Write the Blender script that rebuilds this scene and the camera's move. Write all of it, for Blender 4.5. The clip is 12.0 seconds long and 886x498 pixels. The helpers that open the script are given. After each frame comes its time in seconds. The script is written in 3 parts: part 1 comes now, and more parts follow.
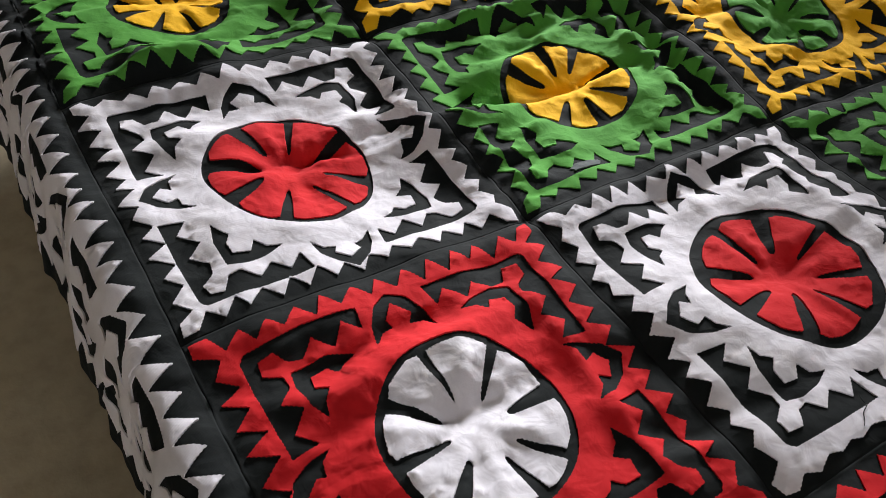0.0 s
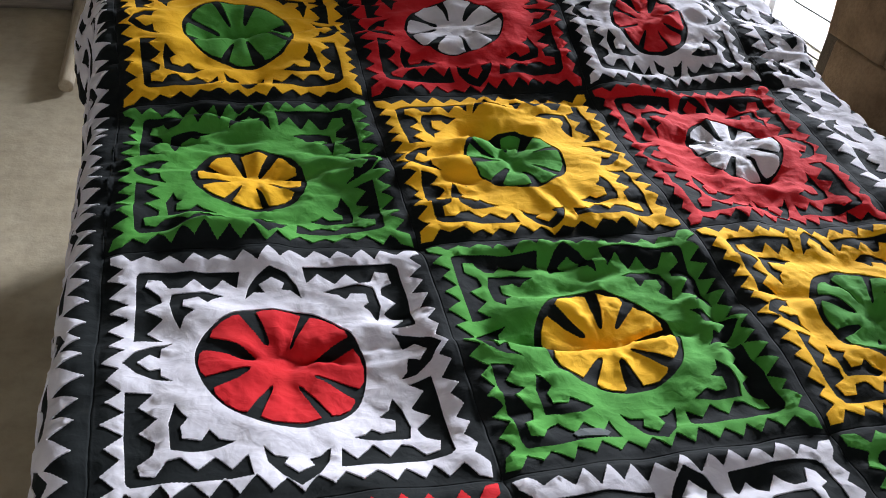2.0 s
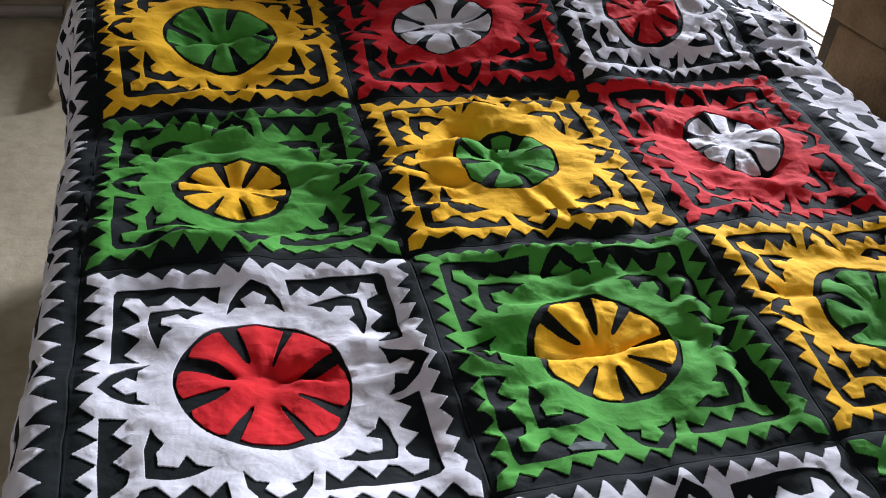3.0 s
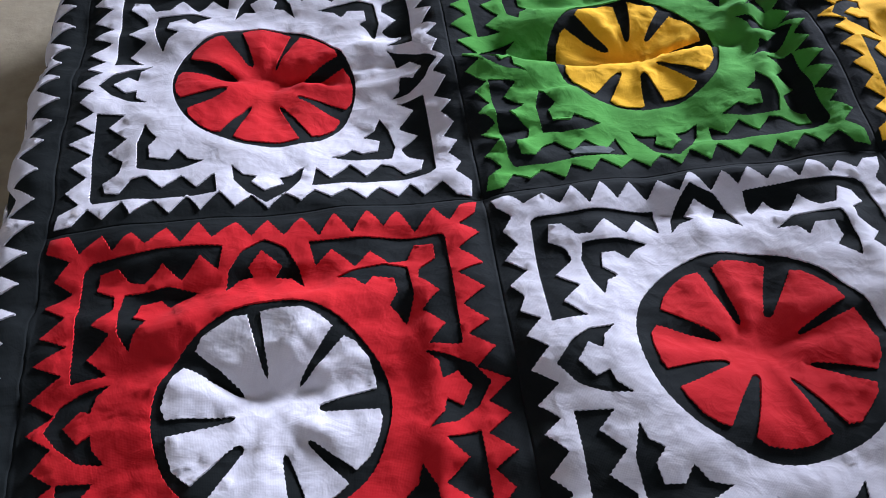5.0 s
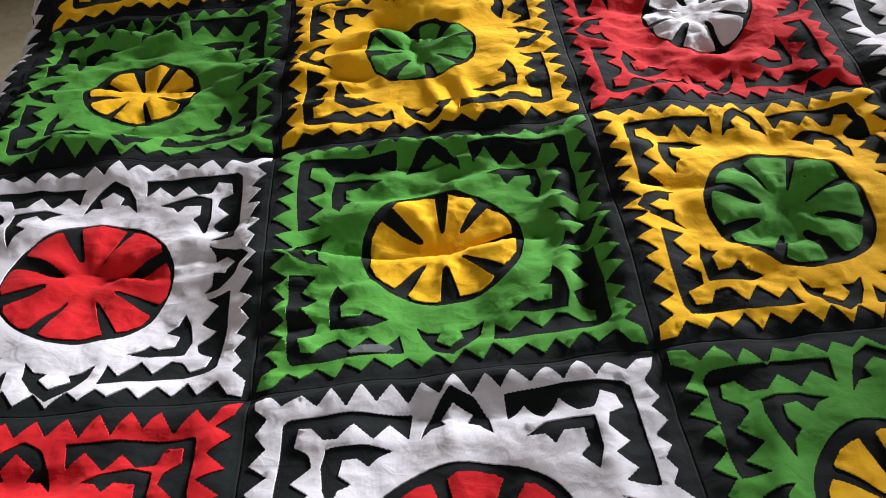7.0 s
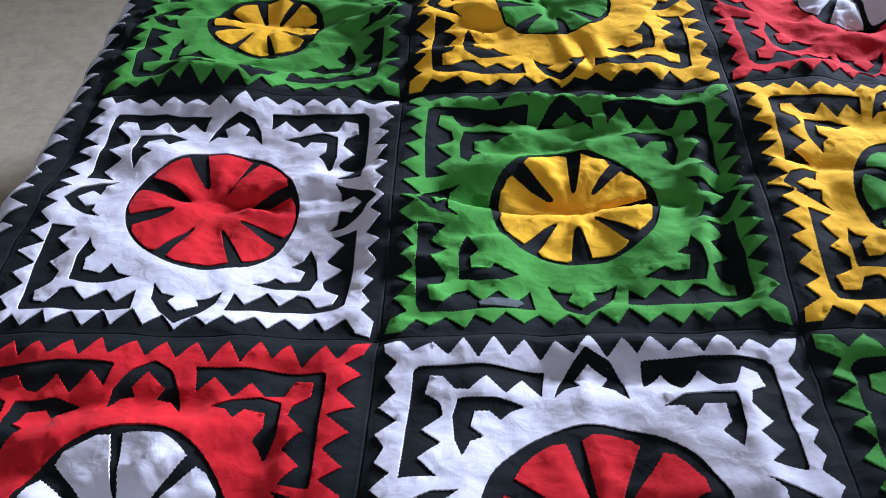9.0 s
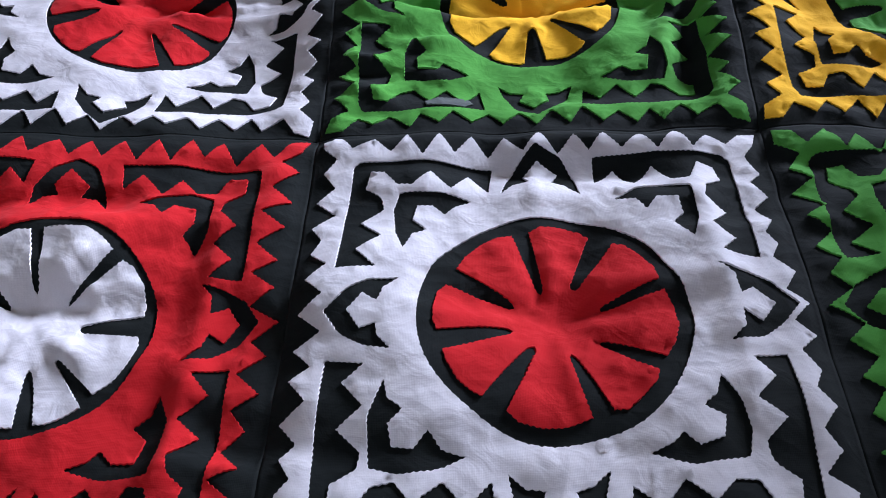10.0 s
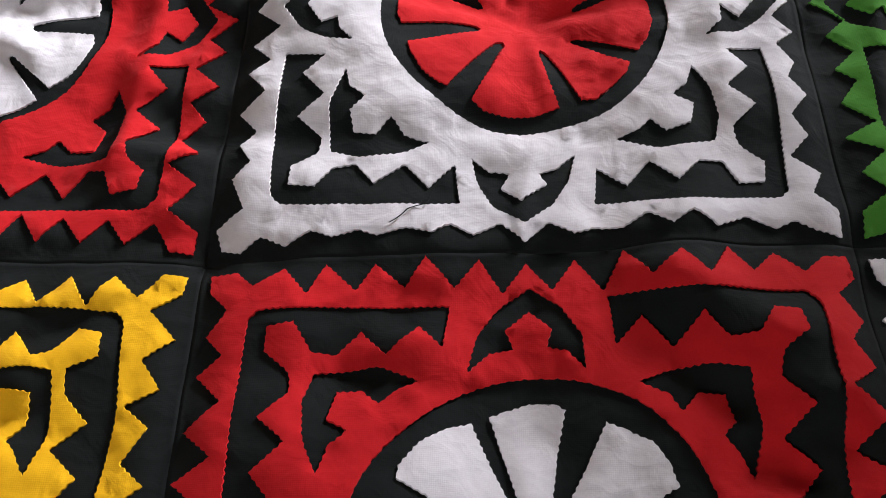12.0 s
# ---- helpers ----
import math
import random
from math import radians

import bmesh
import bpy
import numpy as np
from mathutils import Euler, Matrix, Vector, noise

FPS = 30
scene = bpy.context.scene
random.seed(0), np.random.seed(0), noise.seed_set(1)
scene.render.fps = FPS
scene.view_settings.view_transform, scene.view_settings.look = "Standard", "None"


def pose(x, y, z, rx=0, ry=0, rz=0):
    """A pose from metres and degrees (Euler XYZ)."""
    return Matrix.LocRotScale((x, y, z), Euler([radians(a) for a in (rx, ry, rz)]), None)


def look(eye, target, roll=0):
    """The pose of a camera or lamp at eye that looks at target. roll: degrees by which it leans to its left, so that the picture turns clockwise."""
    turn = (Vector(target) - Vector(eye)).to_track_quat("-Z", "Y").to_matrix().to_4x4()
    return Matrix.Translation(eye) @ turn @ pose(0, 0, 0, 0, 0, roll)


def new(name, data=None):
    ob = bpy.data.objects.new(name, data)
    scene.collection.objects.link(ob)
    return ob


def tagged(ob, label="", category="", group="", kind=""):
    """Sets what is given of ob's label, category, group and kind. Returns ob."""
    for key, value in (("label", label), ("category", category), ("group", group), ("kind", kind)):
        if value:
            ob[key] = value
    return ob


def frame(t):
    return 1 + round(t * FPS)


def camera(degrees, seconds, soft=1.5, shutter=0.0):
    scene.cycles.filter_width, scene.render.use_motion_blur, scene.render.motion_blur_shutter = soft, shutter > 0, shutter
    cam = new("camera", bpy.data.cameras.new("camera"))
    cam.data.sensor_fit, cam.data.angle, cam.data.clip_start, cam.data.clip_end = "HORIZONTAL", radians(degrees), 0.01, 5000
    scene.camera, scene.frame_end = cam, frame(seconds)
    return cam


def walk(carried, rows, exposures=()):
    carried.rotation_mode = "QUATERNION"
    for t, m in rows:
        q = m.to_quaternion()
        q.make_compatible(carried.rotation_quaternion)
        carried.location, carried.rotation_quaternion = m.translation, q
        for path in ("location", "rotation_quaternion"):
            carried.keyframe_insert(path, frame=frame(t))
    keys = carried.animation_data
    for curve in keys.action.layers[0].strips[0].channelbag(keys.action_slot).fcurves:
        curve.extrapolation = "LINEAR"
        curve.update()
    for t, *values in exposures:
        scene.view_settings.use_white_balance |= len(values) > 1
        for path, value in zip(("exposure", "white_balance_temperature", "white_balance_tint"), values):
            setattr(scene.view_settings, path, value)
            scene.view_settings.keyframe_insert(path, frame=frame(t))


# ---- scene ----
cam = camera(53.1, 12.0, soft=0.8)
METRES = 1.425
ROWS = [
    (0.0, 0.0, 0.0, 0.0, -0.0, 0.0, 0.0),
    (0.5, 0.1041, 0.0079, -0.0104, 4.72, 3.4, -7.43),
    (1.0, 0.1328, 0.0216, 0.0076, 7.58, 6.13, -12.64),
    (1.5, 0.1358, 0.0345, 0.0342, 9.04, 8.77, -13.91),
    (2.0, 0.1356, 0.0499, 0.059, 9.83, 10.74, -13.9),
    (2.5, 0.1338, 0.0543, 0.074, 9.78, 11.37, -12.55),
    (4.5, 0.2132, 0.1798, 0.0804, 17.28, -2.07, -12.76),
    (5.0, 0.252, 0.1459, 0.0477, 19.81, -6.05, -13.27),
    (5.5, 0.3297, 0.1653, 0.0597, 21.73, -6.19, -12.42),
    (6.0, 0.4182, 0.1953, 0.095, 23.34, -4.03, -12.18),
    (6.5, 0.4594, 0.2153, 0.1355, 24.57, -0.68, -12.3),
    (8.5, 0.4031, 0.2066, 0.1505, 27.86, 1.37, -17.03),
    (9.0, 0.3854, 0.203, 0.1233, 28.51, -2.14, -18.26),
    (9.5, 0.3842, 0.2087, 0.107, 28.07, -6.22, -18.58),
    (10.0, 0.4072, 0.2421, 0.069, 26.59, -8.8, -18.38),
    (10.5, 0.4249, 0.254, 0.0541, 25.07, -11.38, -17.98),
    (11.0, 0.4314, 0.2532, 0.0481, 24.2, -14.24, -17.98),
    (11.5, 0.4375, 0.2536, 0.03, 24.45, -16.61, -18.27),
    (12.0, 0.4424, 0.2485, 0.0033, 25.85, -19.23, -18.9),
]
EXPOSURES = [(0.0, -0.14, 6500, 11), (1.0, -0.12, 6250, 10), (1.5, -0.14, 6000, 11), (2.7, -0.15, 5900, 12), (4.5, -0.24, 5500, 16), (5.5, -0.27, 5550, 17), (6.0, -0.22, 6350, 11),
             (6.7, -0.16, 6500, 11), (8.3, -0.06, 5000, 18), (9.2, -0.16, 5250, 18), (9.8, -0.26, 5300, 18), (10.4, -0.22, 6000, 12), (11.2, -0.06, 6150, 13), (12.0, 0.10, 6450, 14)]
BED = pose(-0.0864, -0.1666, 1.2248, -45.81, -2.735, -30.365)
walk(cam, [(t, BED @ pose(METRES * x, METRES * y, METRES * z, 90 + pitch, roll, yaw)) for t, x, y, z, yaw, pitch, roll in ROWS], EXPOSURES)

# ---- light ----
world = bpy.data.worlds.new("world")
scene.world = world
world.use_nodes = True
wn = world.node_tree
sky = wn.nodes.new("ShaderNodeTexSky")
sky.sky_type, sky.sun_disc = "NISHITA", False
sky.sun_elevation, sky.sun_rotation = radians(70), radians(123)
wn.links.new(sky.outputs[0], wn.nodes["Background"].inputs[0])
wn.nodes["Background"].inputs[1].default_value = 0.12


def area_lamp(name, m, width, height, watts, colour):
    data = bpy.data.lights.new(name, "AREA")
    data.shape, data.size, data.size_y, data.energy, data.color = "RECTANGLE", width, height, watts, colour
    ob = new(name, data)
    ob.matrix_world = m
    return ob


DOOR_X, DOOR_Y0, DOOR_Y1, DOOR_H = 2.2, 2.33, 3.85, 2.5
area_lamp("veranda_daylight", look((7.5, 6.9, 3.7), (0.5, 0.9, 0.5)), 2.8, 2.0, 3250, (0.97, 0.98, 1.0))
# added fill lamp behind the camera; no such window is known
area_lamp("south_fill_lamp", look((-0.2, -2.5, 1.75), (0.8, 0.5, 0.6)), 1.5, 1.1, 25, (1.0, 0.98, 0.96))
sun = new("sun", bpy.data.lights.new("sun", "SUN"))
sun.data.energy, sun.data.angle, sun.data.color = 4.5, radians(0.5), (1.0, 0.96, 0.9)
sun.matrix_world = look((6, 1.2, 10), (3.2, 3.0, 0))


# ---- materials ----
def nodes_of(name):
    m = bpy.data.materials.new(name)
    m.use_nodes = True
    t = m.node_tree
    return m, t, t.nodes["Principled BSDF"]


def add(t, kind, **values):
    n = t.nodes.new(kind)
    for k, v in values.items():
        n.inputs[k.replace("_", " ")].default_value = v
    return n


def ramp(t, source, stops):
    r = t.nodes.new("ShaderNodeValToRGB")
    while len(r.color_ramp.elements) < len(stops):
        r.color_ramp.elements.new(0.5)
    for e, (p, c) in zip(r.color_ramp.elements, stops):
        e.position, e.color = p, (*c, 1)
    t.links.new(source, r.inputs[0])
    return r.outputs[0]


def shade(c, k):
    return tuple(min(1.0, a * k) for a in c)


def cloth(name, colour, tint, rough=0.9, sheen=0.03, gloss=0.15):
    """Plain-woven dyed cotton: soft patches of fading, threads, lint, fine crumples."""
    m, t, b = nodes_of(name)
    co = t.nodes.new("ShaderNodeTexCoord").outputs["Object"]
    big = add(t, "ShaderNodeTexNoise", Scale=9.0, Detail=4.0, Roughness=0.6)
    fine = add(t, "ShaderNodeTexNoise", Scale=900.0, Detail=3.0, Roughness=0.7)
    t.links.new(co, big.inputs["Vector"])
    t.links.new(co, fine.inputs["Vector"])
    base = ramp(t, big.outputs[0], [(0.3, shade(colour, 0.88)), (0.55, colour), (0.75, tint)])
    thread = ramp(t, fine.outputs[0], [(0.25, (0.92, 0.92, 0.92)), (0.7, (1.04, 1.04, 1.04))])
    mix = t.nodes.new("ShaderNodeMix")
    mix.data_type, mix.blend_type = "RGBA", "MULTIPLY"
    mix.inputs[0].default_value = 1.0
    t.links.new(base, mix.inputs[6])
    t.links.new(thread, mix.inputs[7])
    t.links.new(mix.outputs[2], b.inputs["Base Color"])
    crumple = add(t, "ShaderNodeTexNoise", Scale=42.0, Detail=3.0, Roughness=0.45, Distortion=0.8)
    t.links.new(co, crumple.inputs["Vector"])
    waves = []
    for axis in ("X", "Y"):
        w = t.nodes.new("ShaderNodeTexWave")
        w.bands_direction = axis
        w.inputs["Scale"].default_value = 260.0
        w.inputs["Distortion"].default_value = 1.5
        t.links.new(co, w.inputs["Vector"])
        waves.append(w.outputs[1])
    weave = t.nodes.new("ShaderNodeMath")
    t.links.new(waves[0], weave.inputs[0])
    t.links.new(waves[1], weave.inputs[1])
    b1 = add(t, "ShaderNodeBump", Strength=0.3, Distance=0.005)
    stretch = t.nodes.new("ShaderNodeMapping")
    stretch.inputs["Scale"].default_value = (0.65, 1.25, 1.0)
    warp = t.nodes.new("ShaderNodeMix")
    warp.data_type = "RGBA"
    warp.inputs[0].default_value = 0.045
    drift = add(t, "ShaderNodeTexNoise", Scale=16.0, Detail=3.0)
    t.links.new(co, drift.inputs["Vector"])
    t.links.new(co, warp.inputs[6])
    t.links.new(drift.outputs[1], warp.inputs[7])
    t.links.new(warp.outputs[2], stretch.inputs[0])
    cells = t.nodes.new("ShaderNodeTexVoronoi")
    cells.feature = "SMOOTH_F1"
    cells.inputs["Scale"].default_value = 30.0
    cells.inputs["Smoothness"].default_value = 0.12
    cells.inputs["Detail"].default_value = 1.0
    t.links.new(stretch.outputs[0], cells.inputs["Vector"])
    b0 = add(t, "ShaderNodeBump", Strength=0.2, Distance=0.008)
    t.links.new(cells.outputs["Distance"], b0.inputs["Height"])
    t.links.new(b0.outputs[0], b1.inputs["Normal"])
    b2 = add(t, "ShaderNodeBump", Strength=0.06, Distance=0.0003)
    t.links.new(crumple.outputs[0], b1.inputs["Height"])
    t.links.new(weave.outputs[0], b2.inputs["Height"])
    t.links.new(b1.outputs[0], b2.inputs["Normal"])
    t.links.new(b2.outputs[0], b.inputs["Normal"])
    b.inputs["Roughness"].default_value = rough
    b.inputs["Sheen Weight"].default_value = sheen
    b.inputs["Sheen Roughness"].default_value = 0.4
    b.inputs["Specular IOR Level"].default_value = gloss
    return m


def mineral(name, dark, mid, light, scale, rough, bump, cracks=0.0):
    m, t, b = nodes_of(name)
    co = t.nodes.new("ShaderNodeTexCoord").outputs["Object"]
    n1 = add(t, "ShaderNodeTexNoise", Scale=scale, Detail=8.0, Roughness=0.62)
    n2 = add(t, "ShaderNodeTexNoise", Scale=scale * 14, Detail=4.0, Roughness=0.6)
    t.links.new(co, n1.inputs["Vector"])
    t.links.new(co, n2.inputs["Vector"])
    base = ramp(t, n1.outputs[0], [(0.3, dark), (0.5, mid), (0.72, light)])
    speck = ramp(t, n2.outputs[0], [(0.3, (0.84, 0.84, 0.84)), (0.55, (1, 1, 1)), (0.8, (1.07, 1.06, 1.04))])
    mix = t.nodes.new("ShaderNodeMix")
    mix.data_type, mix.blend_type = "RGBA", "MULTIPLY"
    mix.inputs[0].default_value = 1.0
    t.links.new(base, mix.inputs[6])
    t.links.new(speck, mix.inputs[7])
    t.links.new(mix.outputs[2], b.inputs["Base Color"])
    bp = add(t, "ShaderNodeBump", Strength=bump, Distance=0.01)
    t.links.new(n2.outputs[0], bp.inputs["Height"])
    t.links.new(bp.outputs[0], b.inputs["Normal"])
    b.inputs["Roughness"].default_value = rough
    return m


def wood(name, dark, light, stretch, rough):
    m, t, b = nodes_of(name)
    co = t.nodes.new("ShaderNodeTexCoord").outputs["Object"]
    mp = t.nodes.new("ShaderNodeMapping")
    mp.inputs["Scale"].default_value = stretch
    t.links.new(co, mp.inputs[0])
    n = add(t, "ShaderNodeTexNoise", Scale=6.0, Detail=7.0, Roughness=0.65)
    t.links.new(mp.outputs[0], n.inputs["Vector"])
    t.links.new(ramp(t, n.outputs[0], [(0.3, dark), (0.7, light)]), b.inputs["Base Color"])
    bp = add(t, "ShaderNodeBump", Strength=0.4, Distance=0.003)
    t.links.new(n.outputs[0], bp.inputs["Height"])
    t.links.new(bp.outputs[0], b.inputs["Normal"])
    b.inputs["Roughness"].default_value = rough
    return m


BLACK = cloth("black_cotton", (0.0065, 0.0085, 0.0085), (0.010, 0.0125, 0.0125), 0.9, 0.002, 0.16)
RED = cloth("red_cotton", (0.52, 0.011, 0.015), (0.58, 0.018, 0.019))
WHITE = cloth("white_cotton", (0.67, 0.645, 0.69), (0.72, 0.695, 0.735), 0.9, 0.03)
GREEN = cloth("green_cotton", (0.074, 0.275, 0.038), (0.088, 0.305, 0.048))
YELLOW = cloth("yellow_cotton", (0.87, 0.465, 0.010), (0.89, 0.50, 0.016))
LILAC = cloth("mattress_ticking", (0.40, 0.38, 0.34), (0.46, 0.44, 0.40))
CONCRETE = mineral("worn_concrete", (0.31, 0.255, 0.165), (0.40, 0.34, 0.235), (0.46, 0.40, 0.285), 1.7, 0.85, 0.25)
PLASTER = mineral("limewashed_plaster", (0.36, 0.32, 0.26), (0.45, 0.41, 0.34), (0.52, 0.48, 0.40), 1.6, 0.9, 0.3)
STONE = mineral("brown_stone", (0.15, 0.094, 0.052), (0.25, 0.165, 0.097), (0.33, 0.23, 0.145), 5.0, 0.9, 0.5)
MORTAR = mineral("mud_mortar", (0.07, 0.055, 0.04), (0.11, 0.085, 0.06), (0.14, 0.11, 0.08), 9.0, 0.95, 0.5)
# paleness carries part of the glare, so the sunlit yard looks blown out
PALE_YARD = mineral("overbright_courtyard_ground", (0.66, 0.63, 0.57), (0.74, 0.71, 0.66), (0.8, 0.78, 0.73), 3.0, 0.95, 0.3)
POLE = wood("peeled_pole_wood", (0.30, 0.24, 0.16), (0.46, 0.39, 0.28), (14, 1.2, 14), 0.7)
PLANK = wood("grey_weathered_wood", (0.13, 0.11, 0.085), (0.24, 0.20, 0.155), (1.2, 14, 14), 0.8)
IRON = mineral("dull_iron", (0.05, 0.05, 0.05), (0.09, 0.085, 0.08), (0.13, 0.11, 0.10), 12.0, 0.6, 0.2)


def glow(name, colour, power):
    m, t, b = nodes_of(name)
    b.inputs["Base Color"].default_value = (*colour, 1)
    b.inputs["Emission Color"].default_value = (*colour, 1)
    b.inputs["Emission Strength"].default_value = power
    return m


DAY = glow("bright_daylight_outside", (0.95, 0.97, 1.0), 3.0)


# ---- mesh helpers ----
def mesh_object(name, verts, faces, material, parent=None, label="", smooth=True):
    me = bpy.data.meshes.new(name)
    me.from_pydata([tuple(map(float, v)) for v in verts], [], faces)
    me.materials.append(material)
    if smooth:
        me.polygons.foreach_set("use_smooth", [True] * len(me.polygons))
    me.update()
    ob = new(name, me)
    ob.parent = parent
    if label:
        ob["label"] = label
    return ob


def part(name, bm, material, parent=None, label="", smooth=False):
    me = bpy.data.meshes.new(name)
    bmesh.ops.recalc_face_normals(bm, faces=bm.faces)
    bm.to_mesh(me)
    bm.free()
    me.materials.append(material)
    if smooth:
        me.polygons.foreach_set("use_smooth", [True] * len(me.polygons))
    ob = new(name, me)
    ob.parent = parent
    if label:
        ob["label"] = label
    return ob


def box(x0, x1, y0, y1, z0, z1, bevel=0.0, cuts=1, bm=None):
    bm = bm or bmesh.new()
    got = bmesh.ops.create_cube(bm, size=1.0, matrix=Matrix.Translation(((x0 + x1) / 2, (y0 + y1) / 2, (z0 + z1) / 2)) @ Matrix.Diagonal((x1 - x0, y1 - y0, z1 - z0, 1)))
    if bevel:
        edges = {e for v in got["verts"] for e in v.link_edges}
        bmesh.ops.bevel(bm, geom=list(edges), offset=bevel, segments=cuts + 1, affect="EDGES", profile=0.6)
    return bm


def rod(a, b, r0, r1, rings=24, sides=18, wobble=0.0, seed=0):
    """A round pole from a to b with slightly uneven girth and rounded ends."""
    a, b = Vector(a), Vector(b)
    turn = (b - a).to_track_quat("Z", "Y").to_matrix()
    length = (b - a).length
    bm = bmesh.new()
    loops = []
    stations = [(0.0, 0.86)] + [((0.004 + (length - 0.008) * i / rings) / length, 1.0) for i in range(rings + 1)] + [(1.0, 0.86)]
    for f, k in stations:
        r = (r0 + (r1 - r0) * f) * k
        off = Vector((wobble * noise.noise((f * 3, seed, 0)), wobble * noise.noise((f * 3, seed, 9)), 0))
        loop = []
        for s in range(sides):
            ang = 2 * math.pi * s / sides
            rr = r * (1 + 0.05 * noise.noise((math.cos(ang) * 2, math.sin(ang) * 2, f * 9 + seed)))
            loop.append(bm.verts.new(a + turn @ (Vector((rr * math.cos(ang), rr * math.sin(ang), length * f)) + off)))
        loops.append(loop)
    for p, q in zip(loops, loops[1:]):
        for s in range(sides):
            bm.faces.new((p[s], p[(s + 1) % sides], q[(s + 1) % sides], q[s]))
    bm.faces.new(loops[0][::-1])
    bm.faces.new(loops[-1])
    return bm


# ---- room ----
FLOOR_X0, FLOOR_X1, FLOOR_Y0, FLOOR_Y1, CEIL = -2.2, 2.2, -2.7, 4.2, 2.8
floor = part("floor", box(-6.0, 9.0, -6.0, 9.0, -0.2, 0.0), CONCRETE)
tagged(floor, "worn grey-brown concrete floor with scuffs and stains", "floor", kind="structure")
# unseen slab; its overhang past the east wall is added to block the sun
ceiling = part("ceiling", box(FLOOR_X0 - 0.25, FLOOR_X1 + 1.1, FLOOR_Y0 - 0.25, FLOOR_Y1 + 0.25, CEIL, CEIL + 0.2), PLASTER)
tagged(ceiling, "unseen plain limewashed plaster ceiling with an eave added against the sun", "ceiling", kind="structure")
# west and north walls stay out of view; they close the room and bounce light
wall = part("wall_west", box(FLOOR_X0 - 0.25, FLOOR_X0, FLOOR_Y0 - 0.25, FLOOR_Y1 + 0.25, 0, CEIL), PLASTER)
tagged(wall, "unseen plain limewashed plaster wall beside the bed, added for bounce light", "wall", kind="structure")
wall = part("wall_north", box(FLOOR_X0, FLOOR_X1, FLOOR_Y1, FLOOR_Y1 + 0.25, 0, CEIL), PLASTER)
tagged(wall, "unseen plain limewashed plaster wall at the far end, added for bounce light", "wall", kind="structure")
# unseen wall; its window is made up to go with the fill lamp
bm = box(FLOOR_X0, FLOOR_X1, FLOOR_Y0 - 0.25, FLOOR_Y0, 0, 1.2)
box(FLOOR_X0, FLOOR_X1, FLOOR_Y0 - 0.25, FLOOR_Y0, 2.3, CEIL, bm=bm)
box(FLOOR_X0, -0.95, FLOOR_Y0 - 0.25, FLOOR_Y0, 1.2, 2.3, bm=bm)
box(0.55, FLOOR_X1, FLOOR_Y0 - 0.25, FLOOR_Y0, 1.2, 2.3, bm=bm)
wall = part("wall_south", bm, PLASTER)
tagged(wall, "unseen plain limewashed plaster wall with an opening added for fill light", "wall", kind="structure")
bm = box(DOOR_X, DOOR_X + 0.3, FLOOR_Y0 - 0.25, DOOR_Y0, 0, 0.95)
# unseen upper wall; the gap beside it is made up to steer the lamp's light
box(DOOR_X, DOOR_X + 0.3, FLOOR_Y0 - 0.25, 1.62, 0.95, DOOR_H, bm=bm)
box(DOOR_X, DOOR_X + 0.3, DOOR_Y1, FLOOR_Y1 + 0.25, 0, CEIL, bm=bm)
box(DOOR_X, DOOR_X + 0.3, FLOOR_Y0 - 0.25, DOOR_Y1, DOOR_H, CEIL, bm=bm)
east = part("wall_east", bm, MORTAR)
tagged(east, "rough brown stone wall beside an open doorway, with an upper gap added for light", "wall", kind="structure")
backdrop = part("backdrop", box(-8.0, 14.0, 11.0, 11.05, 0.0, 5.0), DAY)
tagged(backdrop, "overexposed white daylight beyond the courtyard", "daylight", kind="structure")
yard = part("ground", box(DOOR_X + 0.3, 14.0, -6.0, 11.0, -0.19, 0.006), PALE_YARD)
tagged(yard, "pale sunlit courtyard ground outside the doorway", "ground", kind="structure")

# ---- quilt ----
from mathutils.geometry import delaunay_2d_cdt
from mathutils.kdtree import KDTree

P = 0.42          # side of one sewn square
TOP = 0.5         # height of the bed top
COLS, ROW0, ROW1 = 3, -1, 4
BAND = 0.6        # width of the border, in squares
rng = np.random.default_rng(7)


def smooth01(x):
    x = np.clip(x, 0, 1)
    return x * x * (3 - 2 * x)


# how the cloth turns down over an edge: distance along the cloth to out and down
ARC = np.linspace(0, 0.4, 81)
ANG = np.radians(80.5) * smooth01(ARC / 0.08)
OUT = np.concatenate([[0], np.cumsum(np.cos(ANG[:-1]) * 0.005)])
DOWN = np.concatenate([[0], np.cumsum(np.sin(ANG[:-1]) * 0.005)])
# rise of the cloth over the pillow, along the bed
LIE_S = [-9, 0.78, 0.95, 1.05, 1.26, 1.36, 1.46, 1.60, 1.70, 1.80]
LIE_Z = [0, 0.0, 0.010, 0.020, 0.036, 0.060, 0.080, 0.086, 0.084, 0.075]
SF = np.linspace(-1.2, 2.3, 701)
ZF = np.interp(SF, LIE_S, LIE_Z)
ZF = np.convolve(np.pad(ZF, 15, mode="edge"), np.ones(31) / 31, "valid")
YF = SF[0] + np.concatenate([[0], np.cumsum(np.sqrt(np.maximum(1e-9, np.diff(SF) ** 2 - np.diff(ZF) ** 2)))])

# waves of the slack cloth: wavelength in metres, height in metres
WAVES = []
for lo, hi, height, count in ((0.16, 0.4, 0.0022, 10), (0.06, 0.14, 0.0008, 16), (0.03, 0.05, 0.00016, 14)):
    for _ in range(count):
        ang = rng.uniform(0, math.pi)
        k = 2 * math.pi / rng.uniform(lo, hi)
        WAVES.append((k * math.cos(ang), k * math.sin(ang), rng.uniform(0, 6.28), height * rng.uniform(0.5, 1.2)))

